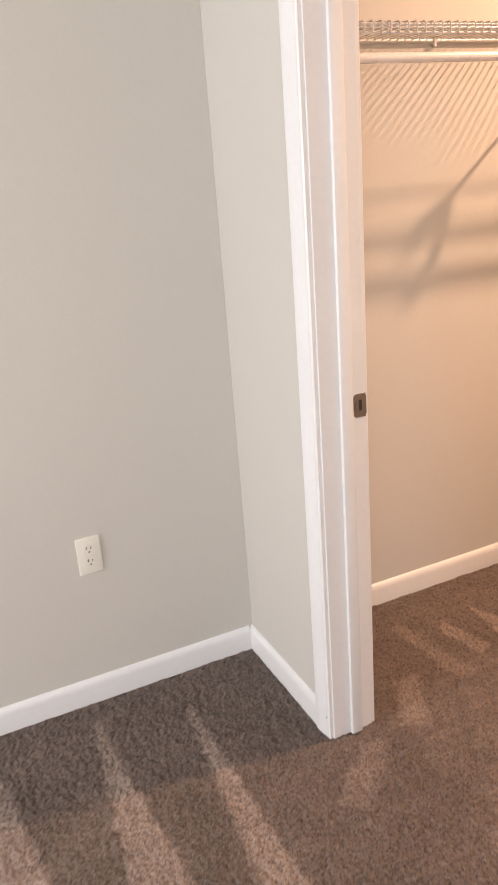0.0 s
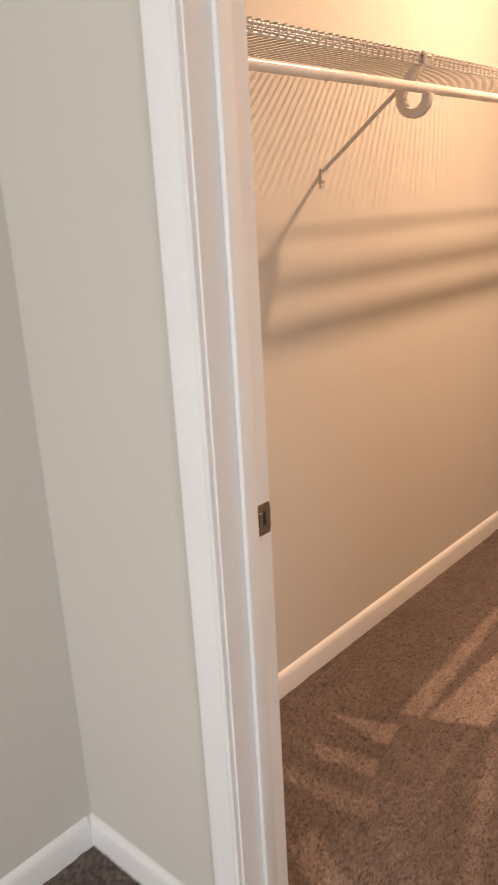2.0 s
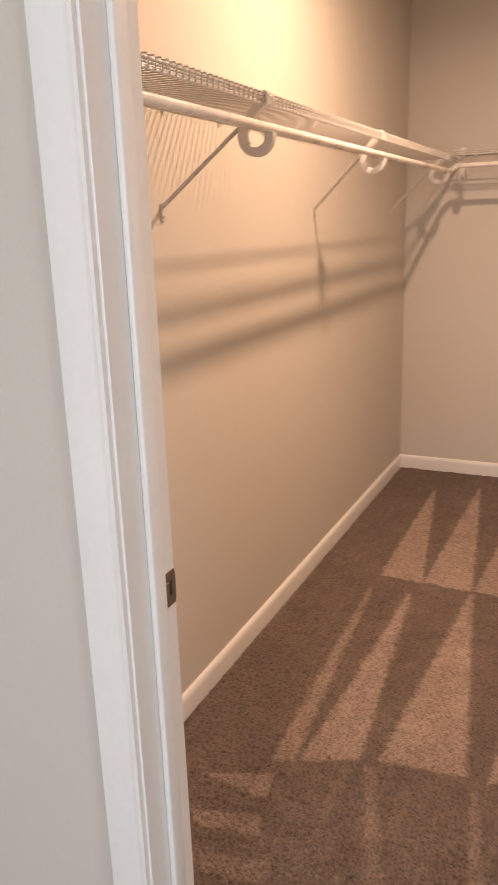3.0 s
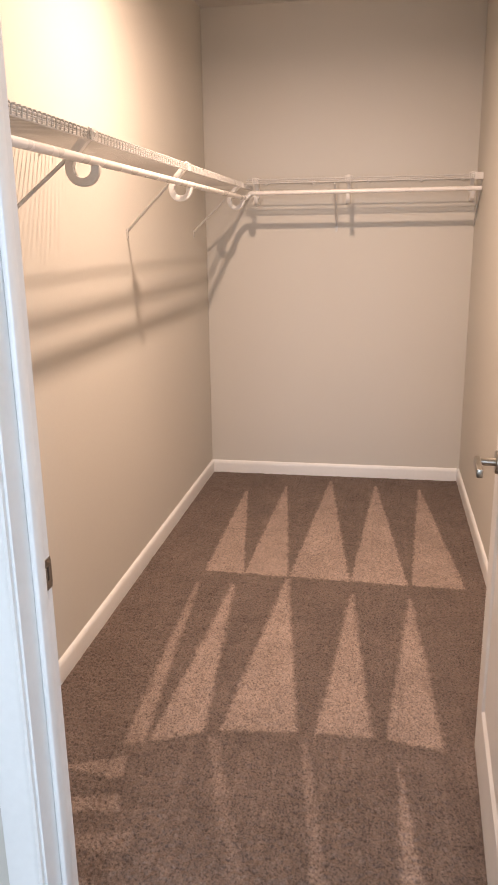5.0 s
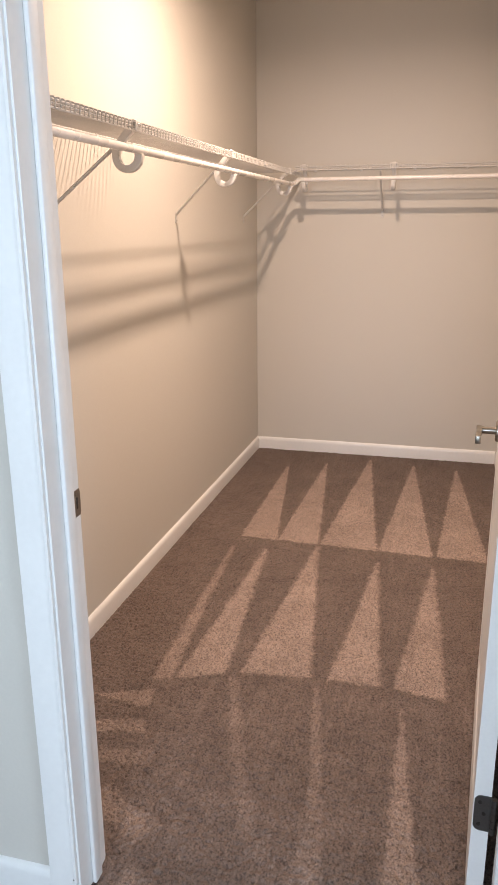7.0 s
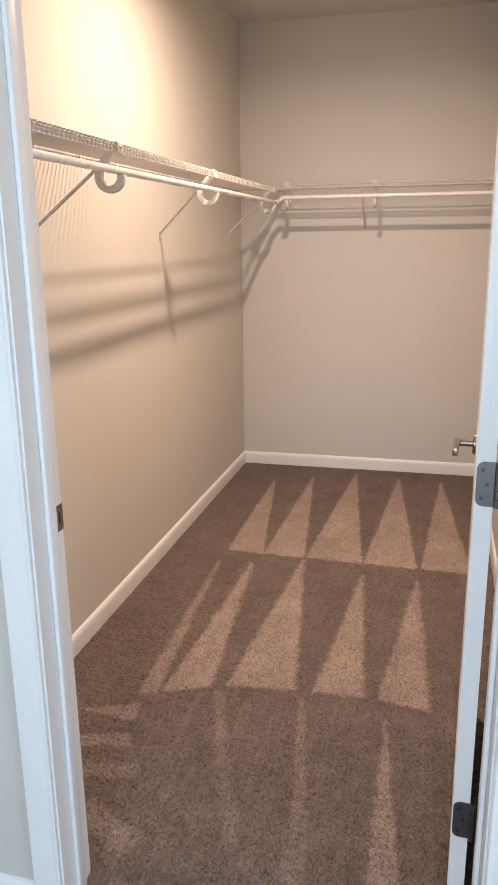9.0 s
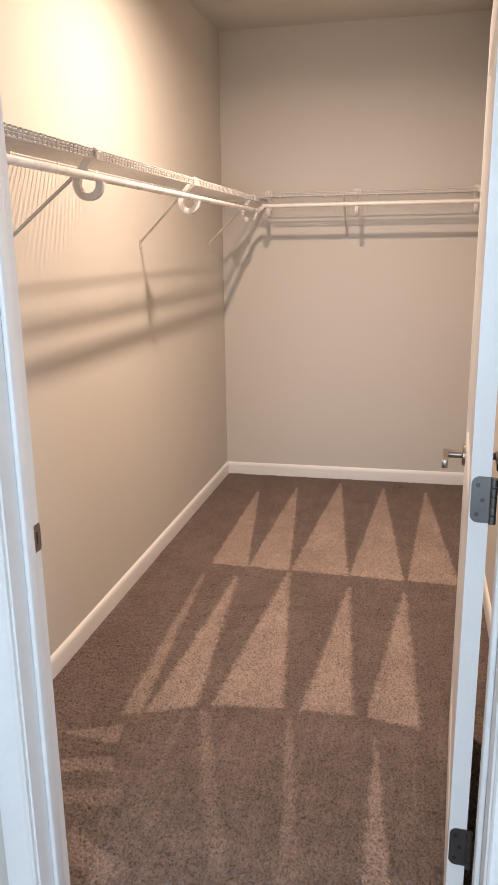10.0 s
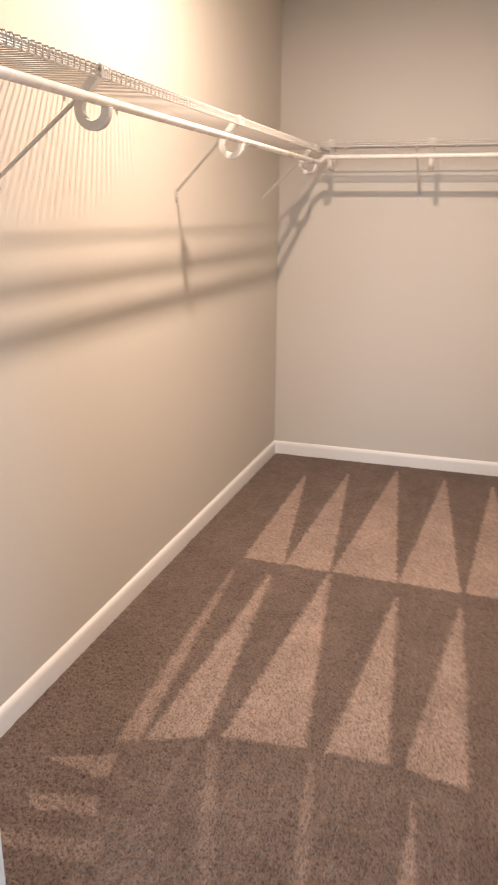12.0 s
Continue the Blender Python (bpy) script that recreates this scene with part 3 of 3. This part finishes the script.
# bedroom side
stroke([(0.437, 1.885), (0.425, 1.885), (0.335, 1.05), (0.455, 1.05)], 0.80, 0.02)
stroke([(0.174, 1.955), (0.162, 1.955), (0.080, 1.20), (0.240, 1.20)], 0.78, 0.02)
stroke([(-0.115, 1.86), (-0.135, 1.86), (-0.200, 1.30), (-0.030, 1.30)], 0.80, 0.02)
stroke([(0.86, 1.48), (0.80, 1.50), (0.62, 1.36), (0.68, 1.30)], 0.4, 0.03)
nap *= np.clip(0.93 + 0.10 * smooth_noise((nx, ny), 3), 0.6, 1.2)
nap += 0.06 * np.clip(smooth_noise((nx, ny), 30), -1, 1)
# fine streaks that the brush drew along its way
streak = np.repeat(smooth_noise((nx // 60 + 1, ny), 1), 60, 0)[:nx]
kernel = np.ones(61) / 61
streak = np.apply_along_axis(lambda c: np.convolve(c, kernel, "same"), 0, streak)
nap += 0.05 * streak

clump = smooth_noise((nx, ny), 1)
relief = 0.0024 * np.clip(clump, -2.4, 1.2) + 0.0008 * rng.standard_normal((nx, ny)) + 0.0010 * smooth_noise((nx, ny), 9)
verts = np.stack([gx + 0.001 * rng.standard_normal((nx, ny)), gy + 0.001 * rng.standard_normal((nx, ny)), relief], -1).reshape(-1, 3)
ids = np.arange(nx * ny).reshape(nx, ny)
quads = np.stack([ids[:-1, :-1], ids[1:, :-1], ids[1:, 1:], ids[:-1, 1:]], -1).reshape(-1, 4)
me = bpy.data.meshes.new("floor")
me.vertices.add(len(verts))
me.vertices.foreach_set("co", verts.astype(np.float32).ravel())
me.loops.add(quads.size)
me.loops.foreach_set("vertex_index", quads.astype(np.int32).ravel())
me.polygons.add(len(quads))
me.polygons.foreach_set("loop_start", np.arange(0, quads.size, 4, dtype=np.int32))
me.update(calc_edges=True)
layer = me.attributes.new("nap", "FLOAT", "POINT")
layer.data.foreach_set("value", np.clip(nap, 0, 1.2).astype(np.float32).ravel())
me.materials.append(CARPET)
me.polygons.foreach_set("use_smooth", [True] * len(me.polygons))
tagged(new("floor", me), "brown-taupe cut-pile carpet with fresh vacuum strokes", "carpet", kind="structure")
bm = box(ROOM_X, DOOR_X + 0.05, ROOM_Y, RIGHT_Y + 0.001, -0.02, -0.0005)
box(ROOM_X, GX0 + 0.001, RIGHT_Y, WALL_Y, -0.02, -0.0005, bm=bm)
box(GX0, BACK_X, RIGHT_Y, WALL_Y, -0.03, -0.008, bm=bm)
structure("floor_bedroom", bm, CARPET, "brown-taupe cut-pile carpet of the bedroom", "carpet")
